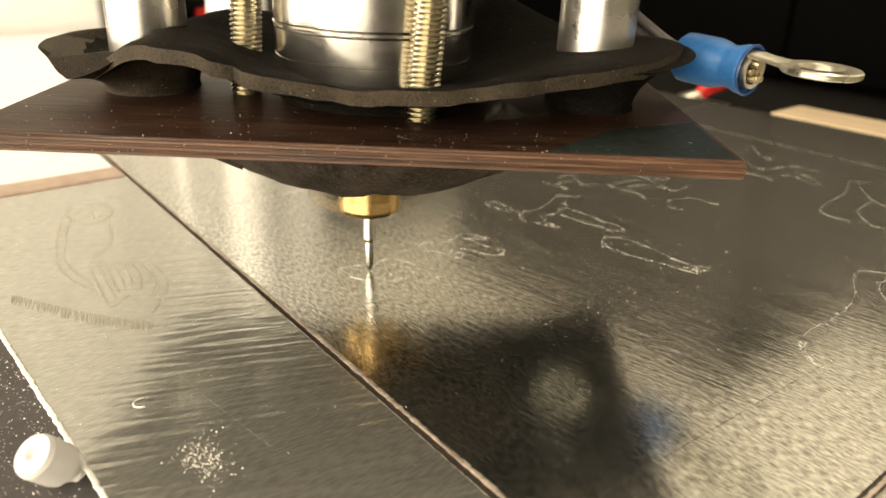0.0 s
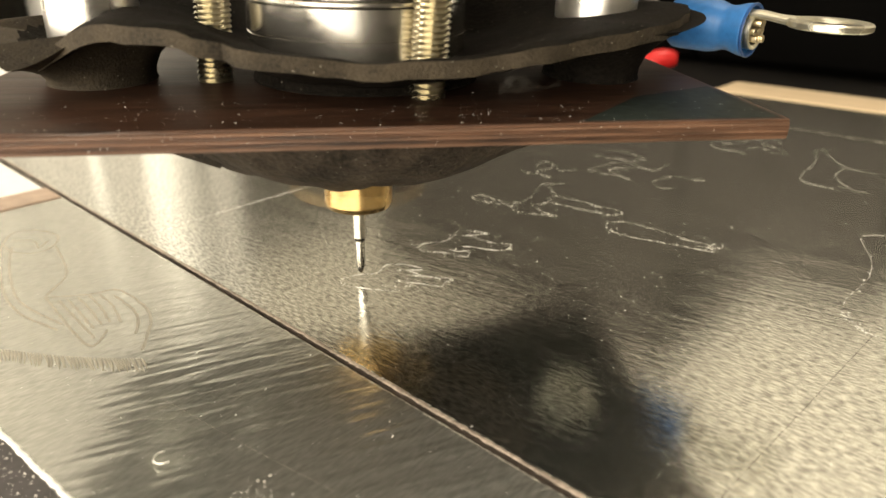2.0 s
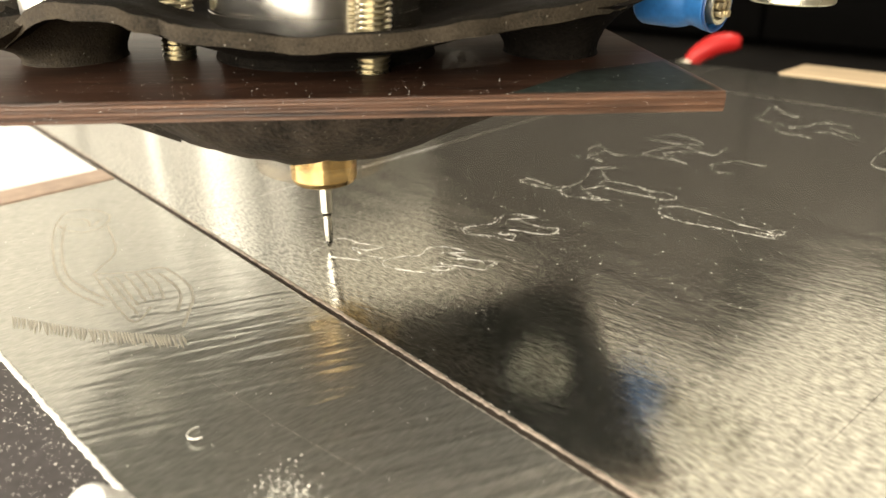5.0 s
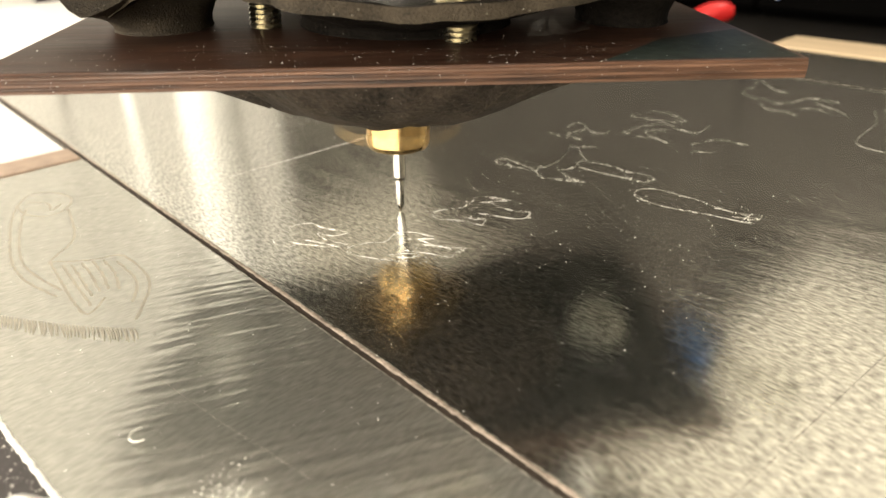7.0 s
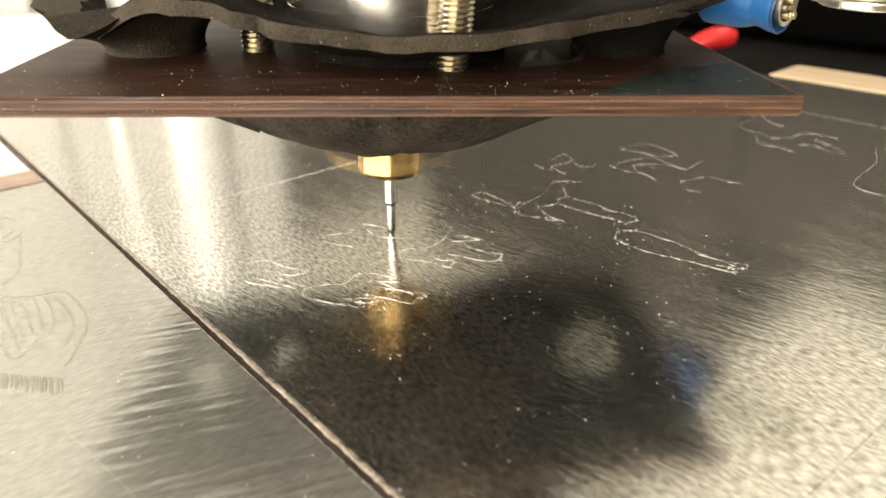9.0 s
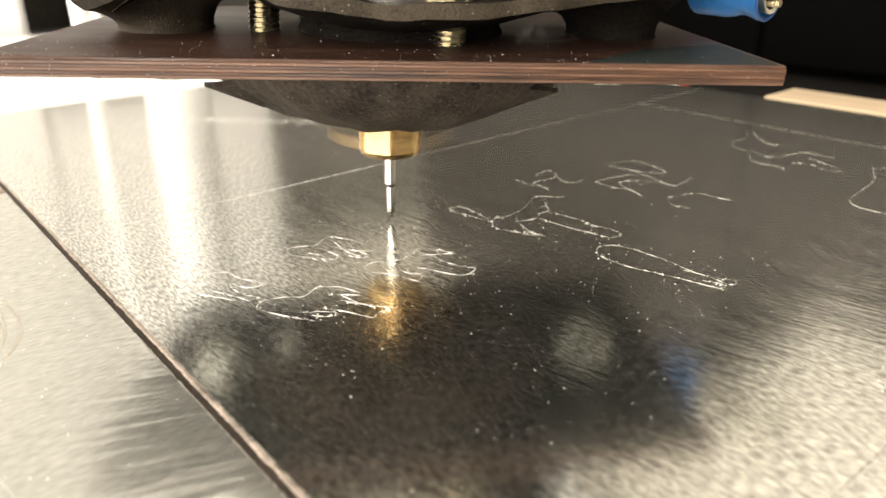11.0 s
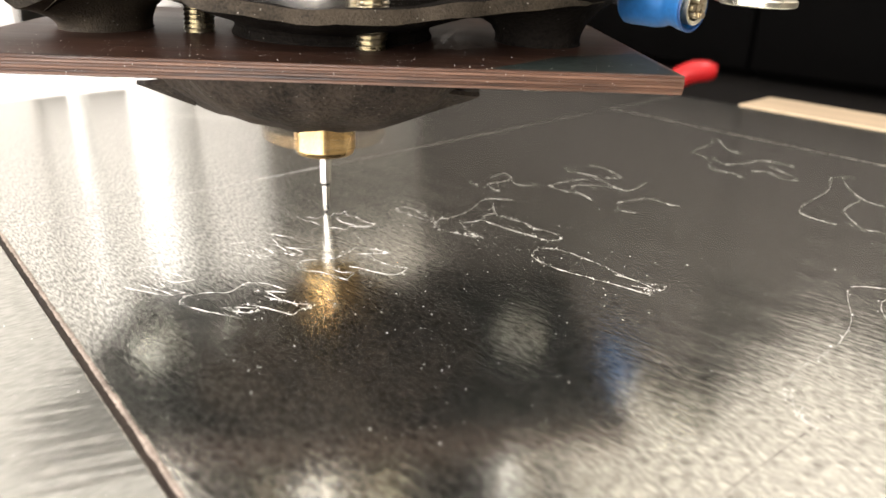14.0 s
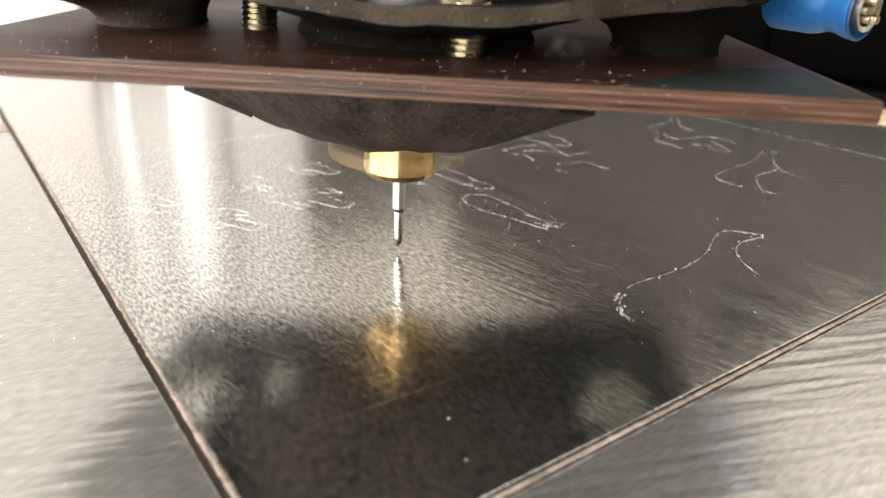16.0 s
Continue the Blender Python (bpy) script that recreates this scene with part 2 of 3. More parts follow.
for name, bm in (("worktop", box(-470, 1500, -1500, 1500, -60, -20.1)), ("ceiling", box(-1500, 1500, -1500, 1500, 2000, 2040)),
                 ("wall_north", box(-1500, 1500, 1500, 1540, -60, 2000)), ("wall_south", box(-1500, 1500, -1540, -1500, -60, 2000)),
                 ("wall_east", box(1500, 1540, -1500, 1500, -60, 2000)), ("wall_west", wall_with_opening())):
    tagged(part(name, bm, WALL), "plain warm painted surface of the room", "room", kind="structure")
bpy.data.objects["worktop"]["label"] = "wide dull grey worktop under the machine"
bpy.data.objects["worktop"].data.materials[0] = GREY

frame_1 = tagged(new("window_1"), "plain white window frame in the near wall", "window", kind="structure")
for name, bm in (("frame_side", box(-545, -495, -700.5, -690, -50, 530, 1)), ("frame_side", box(-545, -495, 690, 700.5, -50, 530, 1)),
                 ("frame_top", box(-545, -495, -690, 690, 520, 530.5, 1)), ("sill", box(-545, -470, -690, 690, -50.5, -42, 1))):
    part(name, bm, WHITE, frame_1)

bed = thing("machine_bed", "dark dusty flat bed board under the metal sheet", "machine bed")
part("bed_board", box(-190, 175.5, -330, 330, -20, -1.3, 0.5), DARK, bed)

rail = thing("wooden_rail", "pale wooden rail along the edge of the sheet", "rail")
part("plank", box(175.6, 193, -330, -18, -20, 0.4, 0.6), WOOD, rail)

panel = thing("white_panel", "bright white board beside the metal sheet", "board")
part("board", slab([(-330, 38.5), (-0.6, 38.5), (-0.6, 104.6), (175, 104.6), (175, 290), (-330, 290)], -1.3, -0.3, 0.2), WHITE, panel)
lath = thing("wooden_lath", "thin brown wooden lath between sheet and white board", "lath")
part("lath_body", box(-190, -0.6, 30.4, 38.2, -1.3, 0.3, 0.2), BROWN, lath)


def edge_x(y):
    """The cut edge of the side panel, slightly askew."""
    return -34.8 - 0.0755 * y


def ragged(points, width, height, seed, n=5, jitter=0.35, sizes=(0.15, 0.3, 0.6, 0.8, 1.0, 1.2)):
    """A raised burr along a line, uneven in width and height."""
    rnd = random.Random(seed)
    pts, rad = [], []
    for a, b in zip(points, points[1:]):
        a, b = Vector((*a, 0)), Vector((*b, 0))
        steps = max(1, int((b - a).length / 0.45))
        for k in range(steps):
            q = a.lerp(b, k / steps)
            pts.append((q.x + rnd.uniform(-1, 1) * width * jitter * 0.5, q.y + rnd.uniform(-1, 1) * width * jitter * 0.5, height * 0.15))
            rad.append(width * rnd.choice(sizes) / 2)
    pts.append((*points[-1], height * 0.15)), rad.append(width * 0.3)
    return tube(pts, rad, n, flat=2 * height / width)


sheet = thing("metal_sheet", "scratched galvanised steel sheet with deep cut grooves on the bed", "metal sheet")
part("main_panel", slab([(0.5, -111.4), (175.2, -111.4), (175.2, 104), (0.5, 104)], -1.2, 0, 0.15), ZINC, sheet)
part("side_panel", slab([(edge_x(-330), -330), (-0.4, -330), (-0.4, 30.1), (edge_x(30.1), 30.1)], -1.2, 0, 0.15), ZINC_SIDE, sheet)
part("front_panel", slab([(0.5, -330), (175.2, -330), (175.2, -112.4), (0.5, -112.4)], -1.2, 0, 0.15), ZINC_SIDE, sheet)
part("groove", slab([(-0.4, -330), (0.5, -330), (0.5, 104), (-0.4, 104)], -1.2, -0.28, 0), GROOVE, sheet, "dark cut groove")
part("groove", slab([(0.5, -112.4), (175.2, -112.4), (175.2, -111.4), (0.5, -111.4)], -1.2, -0.28, 0), GROOVE, sheet, "dark cut groove")
part("groove_lip", ragged([(0.5, -250), (0.5, -3)], 0.52, 0.05, 1, 6, 0.2, (0.75, 1.0, 1.15)), LIP, sheet, "brownish turned-up lip of the groove")
part("groove_lip", ragged([(0.5, -3), (0.5, 103)], 0.4, 0.03, 12, 6, 0.2, (0.6, 1.0, 1.1)), LIP, sheet, "brownish turned-up lip of the groove")
part("groove_lip", ragged([(1, -112.0), (170, -112.0)], 0.5, 0.05, 13, 6, 0.15, (0.8, 1.0, 1.1)), LIP, sheet, "brownish turned-up lip of the groove")
part("groove_burr", ragged([(0.84, -250), (0.84, 103)], 0.14, 0.05, 1, sizes=(0.1, 0.3, 1.0)), FAINT, sheet, "bright burr beside the groove")
part("groove_burr", ragged([(-0.5, -250), (-0.5, 60)], 0.14, 0.04, 2), FAINT, sheet)
part("groove_burr", ragged([(1, -112.6), (170, -112.6)], 0.25, 0.06, 3), FAINT, sheet)
part("cut_edge", ragged([(edge_x(y) - 0.1, y) for y in range(-150, 31, 6)], 0.6, 0.28, 4, 6, 0.3, (0.9, 1.0, 1.05)), SCRATCH, sheet, "bright ragged cut edge")
part("scribed_line", ragged([(1, 0), (58, 0)], 0.36, 0.07, 5), SCRATCH, sheet, "pale scribed line")
part("scribed_line", ragged([(58, 0), (175, 0)], 0.22, 0.03, 15), FAINT, sheet, "pale scribed line")
part("scribed_line", ragged([(143.7, 0), (143.7, -111)], 0.7, 0.05, 6), FAINT, sheet, "pale scribed line")
part("scribed_line", ragged([(8, -96.3), (49, -97.9)], 0.08, 0.015, 7), GROOVE, sheet, "thin dark scratch")
part("scribed_line", ragged([(-18, -46), (-16, -60), (-14, -71)], 0.05, 0.01, 8), FAINT, sheet)


# a band of short slanting engraved strokes across the side panel
band = thing("engraved_band", "band of slanting engraved strokes across the sheet", "engraving")
rnd = random.Random(11)
for k in range(58):
    t = k / 57
    x, y = -29.5 + 13.6 * t, -17 - 19.6 * t - 1.6 * math.sin(3 * t)
    dx, dy = 0.55 + rnd.uniform(-0.2, 0.2), -3.2 + rnd.uniform(-0.6, 0.6)
    part("stroke", tube([(x, y, 0.01), (x - dx * 0.5, y + dy * 0.5, 0.03), (x - dx * 1.3, y + dy, 0.01)], [0.07, 0.17, 0.06], 4, flat=0.3), FAINT, band)

# ---- engraved figures: outlines in millimetres about each one's middle ----
FIGURES = {
    "bison": ((29, -30), [
        [(-3, -3.1), (-4.1, 0), (-5.4, 2.4), (-4.9, 4.4), (-3.8, 4.6), (-0.9, 3.3), (1.1, 4.5), (2.4, 4.3), (3.1, 3.1), (4.1, 1.1)],
        [(1.6, 2.3), (1.3, 0), (1.9, -1.9), (3.7, -3.9)],
        [(1, 0.2), (1.1, -2.6), (1.7, -5), (2.6, -4.4), (1.9, -1.9)],
        [(-3.5, 1.6), (-2.6, 0.3), (-2.5, -1.9), (-1.8, -2.8), (-0.7, -2.2), (-1, 0), (0, -2.2), (1.1, -4.7)],
        [(-2.8, 0.5), (-3, -3.1)],
    ]),
    "large_bison": ((20, -44), [
        [(-3.7, -2.3), (-5.1, -0.2), (-6.2, 1.8), (-7.4, 4.6), (-7.1, 5.7), (-6, 6.4), (-3.6, 5.6), (-1.7, 4.1), (0.4, 5.1), (1.3, 5.2), (3.1, 3.5), (3.7, 1.7), (4.1, 0.5)],
        [(0.9, 2.5), (2.5, 1.2), (3.7, -0.2)],
        [(1.2, 0.3), (3, -3.3), (4.5, -4.9), (3.9, -5.6), (2.9, -5.2), (1.6, -5.9), (0.8, -4.3), (-0.2, -2.1), (-1.6, 0.1)],
        [(2, 1.6), (2.3, -1.1), (3.3, -4)],
        [(-4.2, 0.9), (-3.4, 0.2), (-3.3, -0.9), (-2.4, -2), (-1.5, -2.4), (-1, -1.8), (-2.8, 0)],
    ]),
    "horse": ((35, -42), [
        [(-3.4, -4.2), (-4.1, -1.7), (-4.9, 0.4), (-6.5, 2.6), (-6.1, 4), (-5, 5), (-2.5, 3.9), (-0.8, 3), (1.7, 3.8), (3.4, 4.3), (4.9, 2.7), (5.5, 0.9), (6, -0.3)],
        [(2.1, 2.4), (4.1, 1), (5.7, -0.1)],
        [(3.1, 1), (3.1, -1.5), (3.7, -4.3), (4.8, -5.7), (3.4, -6.4), (2.1, -6.3), (0.8, -4.3), (-0.1, -1.8), (-1, -0.6)],
        [(-3.1, -0.2), (-2.7, -1.6), (-1.5, -2.5), (-3.4, -3.7)],
    ]),
    "goat": ((12, -32), [
        [(-4.7, 4.1), (-2.8, 4.8), (-1.6, 4.9), (-0.2, 6.3), (2.3, 5.1), (2.6, 2.6), (3.8, -0.1), (4.4, -1.8)],
        [(4.4, -1.8), (2.1, -1), (1.3, 1.4), (0.7, -0.1), (1.1, -2.6), (2.1, -4.6)],
        [(2.1, -4.6), (0.1, -4.1), (-1.5, -1.5), (-3.1, 1.2)],
        [(-4.7, 4.1), (-5, 2.6), (-4.4, 0.5), (-3.1, 0.7), (-3.1, 1.9)],
        [(-1.4, 0.8), (0.1, -2.6), (0.7, -4.5)],
    ]),
    "calf": ((42, -27), [
        [(-4.1, 5.4), (-3.9, 3.4), (-3.2, 1.6), (-3, -0.9), (-1.6, -2.6), (-1.1, -3.8)],
        [(-1.1, -3.8), (0.3, -3.2), (1.6, -4.6), (3.5, -4.8), (3.0, -2.4), (3.2, -0.4), (2.5, 1.2), (3.5, 3.5)],
        [(3.5, 3.5), (2.2, 2.4), (1.2, 3.3), (0.2, 2.3), (-1, 3.2), (-1.8, 3.0), (-2.9, 4.5)],
        [(0.6, 1.4), (0.2, -0.4), (0.6, -1.9), (1.2, -3.6), (2, -4.7)],
        [(-1.4, 1.2), (-0.8, -0.8), (-0.2, -2.6)],
    ]),
    "deer": ((58, -40), [
        [(-3.8, -2.9), (-3.3, -4.8), (-2.8, -5.9)],
        [(-1.7, 0.8), (-2.9, -2.7), (-3.6, -5.2)],
        [(-1.7, 0.8), (0.2, -0.2), (2.1, -0.4), (3.6, 0.7), (5.6, 0.1), (5.7, -2.8), (6.2, -5.9), (5.5, -7.6), (6.5, -10.7), (5.9, -13.3), (3.8, -12.9), (3.1, -9.7), (2.3, -5.9), (1.9, -0.9)],
        [(-2, 3.3), (2.9, 3.8), (8, 6.3), (9.9, 6.2), (12.1, 3.6)],
        [(8.8, 4.4), (5.4, 0.2)],
        [(-2, 3.3), (-3.2, 4), (-5.2, 2.4), (-6, 0.5), (-4.9, -2.3), (-4, -4.9)],
        [(-4.2, 3.5), (-3.8, 8), (-3.6, 11.1), (-5.2, 12.1), (-6, 11), (-5.5, 7.4), (-4.7, 3.3)],
    ]),
    "mammoth": ((59, -65), [
        [(-3.2, 9.9), (-1.2, 10.9), (0.8, 10), (1.7, 7.6), (1.8, 4.8), (1.9, 1.2), (1.3, -2.3), (2, -5.6), (3, -7.4), (1.4, -7.8), (1.5, -4.3), (0.8, -1.3)],
        [(-3.2, 9.9), (-3.8, 7.7), (-3.7, 4.4), (-2.6, 0.6), (-1.6, -3), (-0.8, -6.6), (-0.6, -7.4), (0.9, -6.9), (-0.1, -4.9)],
    ]),
    "fawn": ((76, -28), [
        [(-4.6, 3.2), (-4.8, 0.2), (-4, -3.9), (-3.3, 0.2), (1.2, -0.4), (3.8, 1.2), (3.9, 3.5), (0.2, 2.9)],
        [(3.5, 1), (1.1, -2.6), (2.3, -4.9), (4.4, -4.4)],
    ]),
    "herd": ((88, -42), [
        [(3.3, 12.5), (5.5, 12.2), (9.4, 10.4), (9.3, 6.4), (7.5, 1.9), (4.7, 4.3), (3.8, 7.5), (3.1, 11.6)],
        [(-6.9, 7.1), (-2.4, 6.6), (3, 4.3), (1.8, -1.5), (1.9, -3.8), (8.4, -3)],
        [(-6.9, 7.1), (-7, 2.9), (-5.8, 0.2), (-7.1, -3.2), (-3.9, 4.1), (1.1, 0.4), (1.9, -3.8)],
        [(-4.5, -6.5), (-1.1, -7.5), (1.3, -8.7), (1.5, -12.4), (2.1, -14.1)],
        [(-4.5, -6.5), (-7.2, -8.9), (-6.5, -11.7)],
    ]),
    "stag": ((123, -48), [
        [(13.3, 13.7), (7, 10.8), (-0.1, 10.4), (-2.6, 5.4)],
        [(13.3, 12.3), (7, 6.3), (6.6, 2.9)],
        [(-5.4, 3.2), (-8.8, 0.7), (-8.4, -3.7), (-9.7, -6.6)],
        [(-1.7, 4.6), (-3.6, 0.6), (0.2, -1.6), (5, -2.8), (5.5, -8.8)],
        [(-4.1, -4.9), (-2.3, -7.4), (-4.4, -11.6), (-2, -13.1), (1.7, -5.5)],
    ]),
    "small_bird": ((112, -73), [
        [(-9.9, -3.3), (-9.9, 1.1), (-8, 3.5), (-3.3, 4.4), (7.3, 5.4), (14.7, 8.4), (17.8, 5.4)],
        [(13.7, 5.5), (10.7, 3.4), (6, -1), (4.7, -6.5)],
        [(5.5, -0.7), (-2, -1.1), (-7.5, -5.4), (-8.6, -7.3), (-7.8, -8.7)],
        [(-7.7, -3.6), (-9.5, -7.3)],
    ]),
    "bird": ((64, -94), [
        [(-16.2, -3.8), (-15.7, -2.5), (-14.5, -1), (-13.3, 0.4), (-11.5, 1), (-8.1, 1.6), (-0.6, 1.2), (5.2, 2.1), (8.7, 3.3), (13.9, 5.9), (17, 6.3), (18.6, 4.8), (20.1, 2.1), (17.2, 2.2), (14.3, 2.2), (10.7, 0.1), (8.7, -2.4), (7.3, -5.3)],
        [(-11.3, 0.6), (-13, -0.1), (-14.4, -1), (-15.5, -2.6), (-16.5, -4.3)],
    ]),
    "figure": ((-15, -9), [
        [(-0.9, 22.4), (1.9, 26.5), (5, 25), (6.7, 19.8), (4.6, 15.5), (1.4, 14.6), (-0.9, 18), (-0.9, 22.4)],
        [(0.6, 23), (3.2, 20.2), (2.6, 16.4), (4.9, 18.6)],
        [(-0.9, 22.4), (-3, 17), (-5, 9.6), (-6.8, 1.1), (-6.9, -6), (-5.2, -13.6)],
        [(-0.2, 20), (-2, 15.2), (-4, 8.6), (-5.6, 1), (-5.6, -5), (-4.2, -12.4)],
        [(4.8, 15), (3.4, 8), (1.6, 2.2), (-3, -2.6)],
        [(-3, -2.6), (1.4, -6.2), (5.1, -8.2), (5, -17.4), (2.4, -22.6), (0, -26.2)],
        [(3.9, -9.2), (3.6, -16.8), (1.2, -21.8)],
        [(-3, -2.6), (-3.4, -8), (-4, -15), (-3.8, -20.8), (-0.8, -18)],
        [(-2, -5), (-2.4, -12), (-2.8, -19)],
        [(-1, -5.6), (-1.4, -11), (-1.9, -16.6)],
        [(0.2, -6.2), (-0.2, -11.4), (-0.8, -16.2)],
        [(1.4, -6.8), (1.1, -11.8), (0.2, -16.4)],
        [(2.6, -7.4), (2.4, -12.4), (1.2, -17.4)],
    ]),
}
NAMES = {"bison": "bison", "large_bison": "bison", "horse": "horse", "goat": "goat", "calf": "calf", "deer": "deer", "mammoth": "mammoth", "fawn": "deer",
         "herd": "herd", "stag": "stag", "small_bird": "bird", "bird": "bird", "figure": "animal"}
drawn = {}
for i, (key, ((ax, ay), strokes)) in enumerate(FIGURES.items()):
    faint = key == "figure"
    fig = thing("engraved_" + NAMES[key], ("faint old" if faint else "pale thin") + " engraved outline of a " + NAMES[key] + " on the sheet", "engraving", "" if faint else "engraved animals")
    fig.location = (ax * MM, ay * MM, 0)
    drawn[key] = []
    for k, s in enumerate(strokes):
        line = [(q.x, q.y) for q in smooth_line([(x, y, 0) for x, y in s], 3)]
        drawn[key].append(part("engraved_line", ragged(line, 0.5 if faint else 0.088 if ax < 45 else 0.075, 0.012 if faint else 0.05, 20 + 10 * i + k, sizes=(0.7, 0.9, 1.0) if faint else (0.05, 0.1, 0.3, 0.7, 1.0, 1.4)), FAINT if faint else SCRATCH if ax < 45 else OLD_SCRATCH, fig))


def flecks(count, place, size, seed):
    """Tiny four-sided chips, strewn by place(rnd)."""
    rnd = random.Random(seed)
    verts, faces = [], []
    for _ in range(count):
        x, y, z = place(rnd)
        r = size * rnd.choice((0.5, 0.6, 0.7, 1.0, 1.5))
        a = rnd.uniform(0, 6.3)
        c, s = math.cos(a) * r, math.sin(a) * r
        n = len(verts)
        verts += [(x + c * 1.4, y + s * 1.4, z), (x - s * 0.6, y + c * 0.6, z), (x - c, y - s, z), (x + s * 0.5, y - c * 0.5, z + r * 0.9)]
        faces += [(n, n + 1, n + 3), (n + 1, n + 2, n + 3), (n + 2, n, n + 3), (n, n + 2, n + 1)]
    me = bpy.data.meshes.new("chips")
    me.from_pydata([(x * MM, y * MM, z * MM) for x, y, z in verts], [], faces)
    bm = bmesh.new()
    bm.from_mesh(me)
    bpy.data.meshes.remove(me)
    for v in bm.verts:
        v.co /= MM
    return bm


tagged(part("metal_chips", flecks(900, lambda r: (r.gauss(40, 22), r.gauss(-50, 22), 0), 0.066, 1), CHIP), "tiny bright metal chips strewn over the sheet", "swarf", kind="stuff")
tagged(part("metal_chips", flecks(260, lambda r: (r.uniform(-30, -1), r.uniform(-95, 20), 0), 0.07, 2), CHIP), "tiny bright metal chips strewn over the sheet", "swarf", kind="stuff")
tagged(part("chip_pile", flecks(420, lambda r: (r.gauss(-20.2, 1.2), r.gauss(-68.6, 2.0), 0), 0.085, 3), DUST), "small pile of pale chips on the sheet", "swarf", kind="stuff")
tagged(part("chip_smear", flecks(900, lambda r: (lambda k: (46 + 26 * k + r.gauss(0, 1.6), 64 - 28 * k + r.gauss(0, 2.4), 0))(r.random()), 0.09, 14), DUST), "pale wiped smear of engraving dust on the sheet", "swarf", kind="stuff")
tagged(part("bed_dust", flecks(3600, lambda r: (-31 - abs(r.gauss(0, 9)), r.uniform(-100, 20), -1.3), 0.085, 4), DUST), "pale engraving dust on the dark bed", "dust", kind="stuff")
part("curled_chip", tube([(-22.4 + 1.1 * math.cos(a / 5), -56 + 1.1 * math.sin(a / 5), 0.15 + 0.02 * a) for a in range(6, 24)], 0.08, 6), CHIP)
tagged(bpy.data.objects["curled_chip"], "curled bright metal shaving on the sheet", "shaving")

tagged(part("metal_chips", flecks(170, lambda r: (r.uniform(12, 78), r.gauss(20, 7), 0), 0.11, 6), CHIP), "tiny bright metal chips strewn over the sheet", "swarf", kind="stuff")


def near(r, q, ax, ay):
    return ax + q.x + r.gauss(0, 0.3), ay + q.y + r.gauss(0, 0.3), 0


# burr chips cling to the lines that were cut before
for i, key in enumerate(("horse", "deer", "mammoth", "bird", "large_bison")):
    (ax, ay), strokes = FIGURES[key]
    line = [q for s in strokes for q in smooth_line([(x, y, 0) for x, y in s], 4)]
    tagged(part("burr_chips", flecks(len(line), lambda r: near(r, r.choice(line), ax, ay), 0.095, 40 + i), CHIP),
           "bright burr chips beside an engraved outline", "swarf", kind="stuff")

screw = thing("nylon_screw", "white nylon screw leaning at the sheet edge", "screw")
screw.matrix_basis = pose(-0.0322, -0.0620, 0.0007, 0, -38, 20)
part("screw_head", lathe([(1.8, -0.6), (2.1, -0.3), (2.2, 0.3), (2.2, 3.0), (2.0, 3.5), (1.5, 3.7), (0.7, 3.7), (0.6, 3.0)], 0, 0, 32), NYLON, screw)
part("screw_shank", thread(0, 0, -2.4, -0.5, 1.5, 0.7, 20), NYLON, screw)

# ---- engraving head, its tool tip at the origin ----
head = thing("engraving_head", "engraving spindle on a dark phenolic plate with rubber mounts", "engraving machine")


def rubber_height(u, v):
    keys = ((-39, 34.0), (-37.4, 32.2), (-35.5, 31.2), (-33, 31.6), (-30.5, 32.9), (-28, 34.4), (-26, 35.2), (-23, 35.6), (-17, 35.0), (-11, 33.6), (-5, 32.7),
            (1, 32.4), (13, 32.8), (22, 33.9), (30, 34.6), (37, 35.2), (46, 36.2))
    for (a, p), (b, q) in zip(keys, keys[1:]):
        if u <= b:
            t = max(0, min(1, (u - a) / (b - a)))
            w = p + (q - p) * t
            break
    else:
        w = keys[-1][1]
    w += 6.0 * math.exp(-((u - 17) / 9) ** 2) * max(0, min(1, (v - 6) / 12))
    w = 0.9 + max(29.6, w - 3.3 * max(0, 1 - ((u - 1) / 27) ** 2 - (v / 23.4) ** 2))
    return w + 0.35 * noise.noise((u * 0.2, v * 0.2, 3))


def rubber_mat(rim=False):
    """An oval of thick sheet rubber, draped over the mounts, with a hole for the motor."""
    bm = bmesh.new()
    n, rings = 120, 12
    rnd = random.Random(5)
    cut = [rnd.uniform(-0.5, 0.5) for _ in range(n)]
    top, bot = [], []
    for j in range(rings + 1):
        t = j / rings
        a, b = [], []
        for k in range(n):
            th = 2 * math.pi * k / n
            ou, ov = (42.7 if math.cos(th) > 0 else 38.0) * math.cos(th), 23.4 * math.sin(th)
            e = 1 - (j == rings) * (0.012 * cut[k] + (0.03 if k in (83, 89, 96, 101) else 0))
            u, v = 1 + (11.6 * math.cos(th)) * (1 - t) + (ou - 1) * t * e, 1 + (11.6 * math.sin(th)) * (1 - t) + (ov - 1) * t * e
            w = rubber_height(u, v)
            a.append(bm.verts.new((u, v, w - (0.25 if j == rings else 0))))
            b.append(bm.verts.new((u, v, max(28.9, w - 2.1) + (0.2 if j == rings else 0) + 0.2 * cut[k] * (j == rings))))
        top.append(a), bot.append(b)
    for layer in (top, bot):
        for a, b in zip(layer, layer[1:]):
            for k in range(n):
                bm.faces.new((a[k], a[(k + 1) % n], b[(k + 1) % n], b[k]))
    if rim:
        bmesh.ops.delete(bm, geom=bm.faces[:], context="FACES_ONLY")
        bmesh.ops.delete(bm, geom=[q for j in range(rings) for q in top[j] + bot[j]], context="VERTS")
    for j in ((rings,) if rim else (0,)):
        for k in range(n):
            bm.faces.new((top[j][k], top[j][(k + 1) % n], bot[j][(k + 1) % n], bot[j][k]))
    return bm


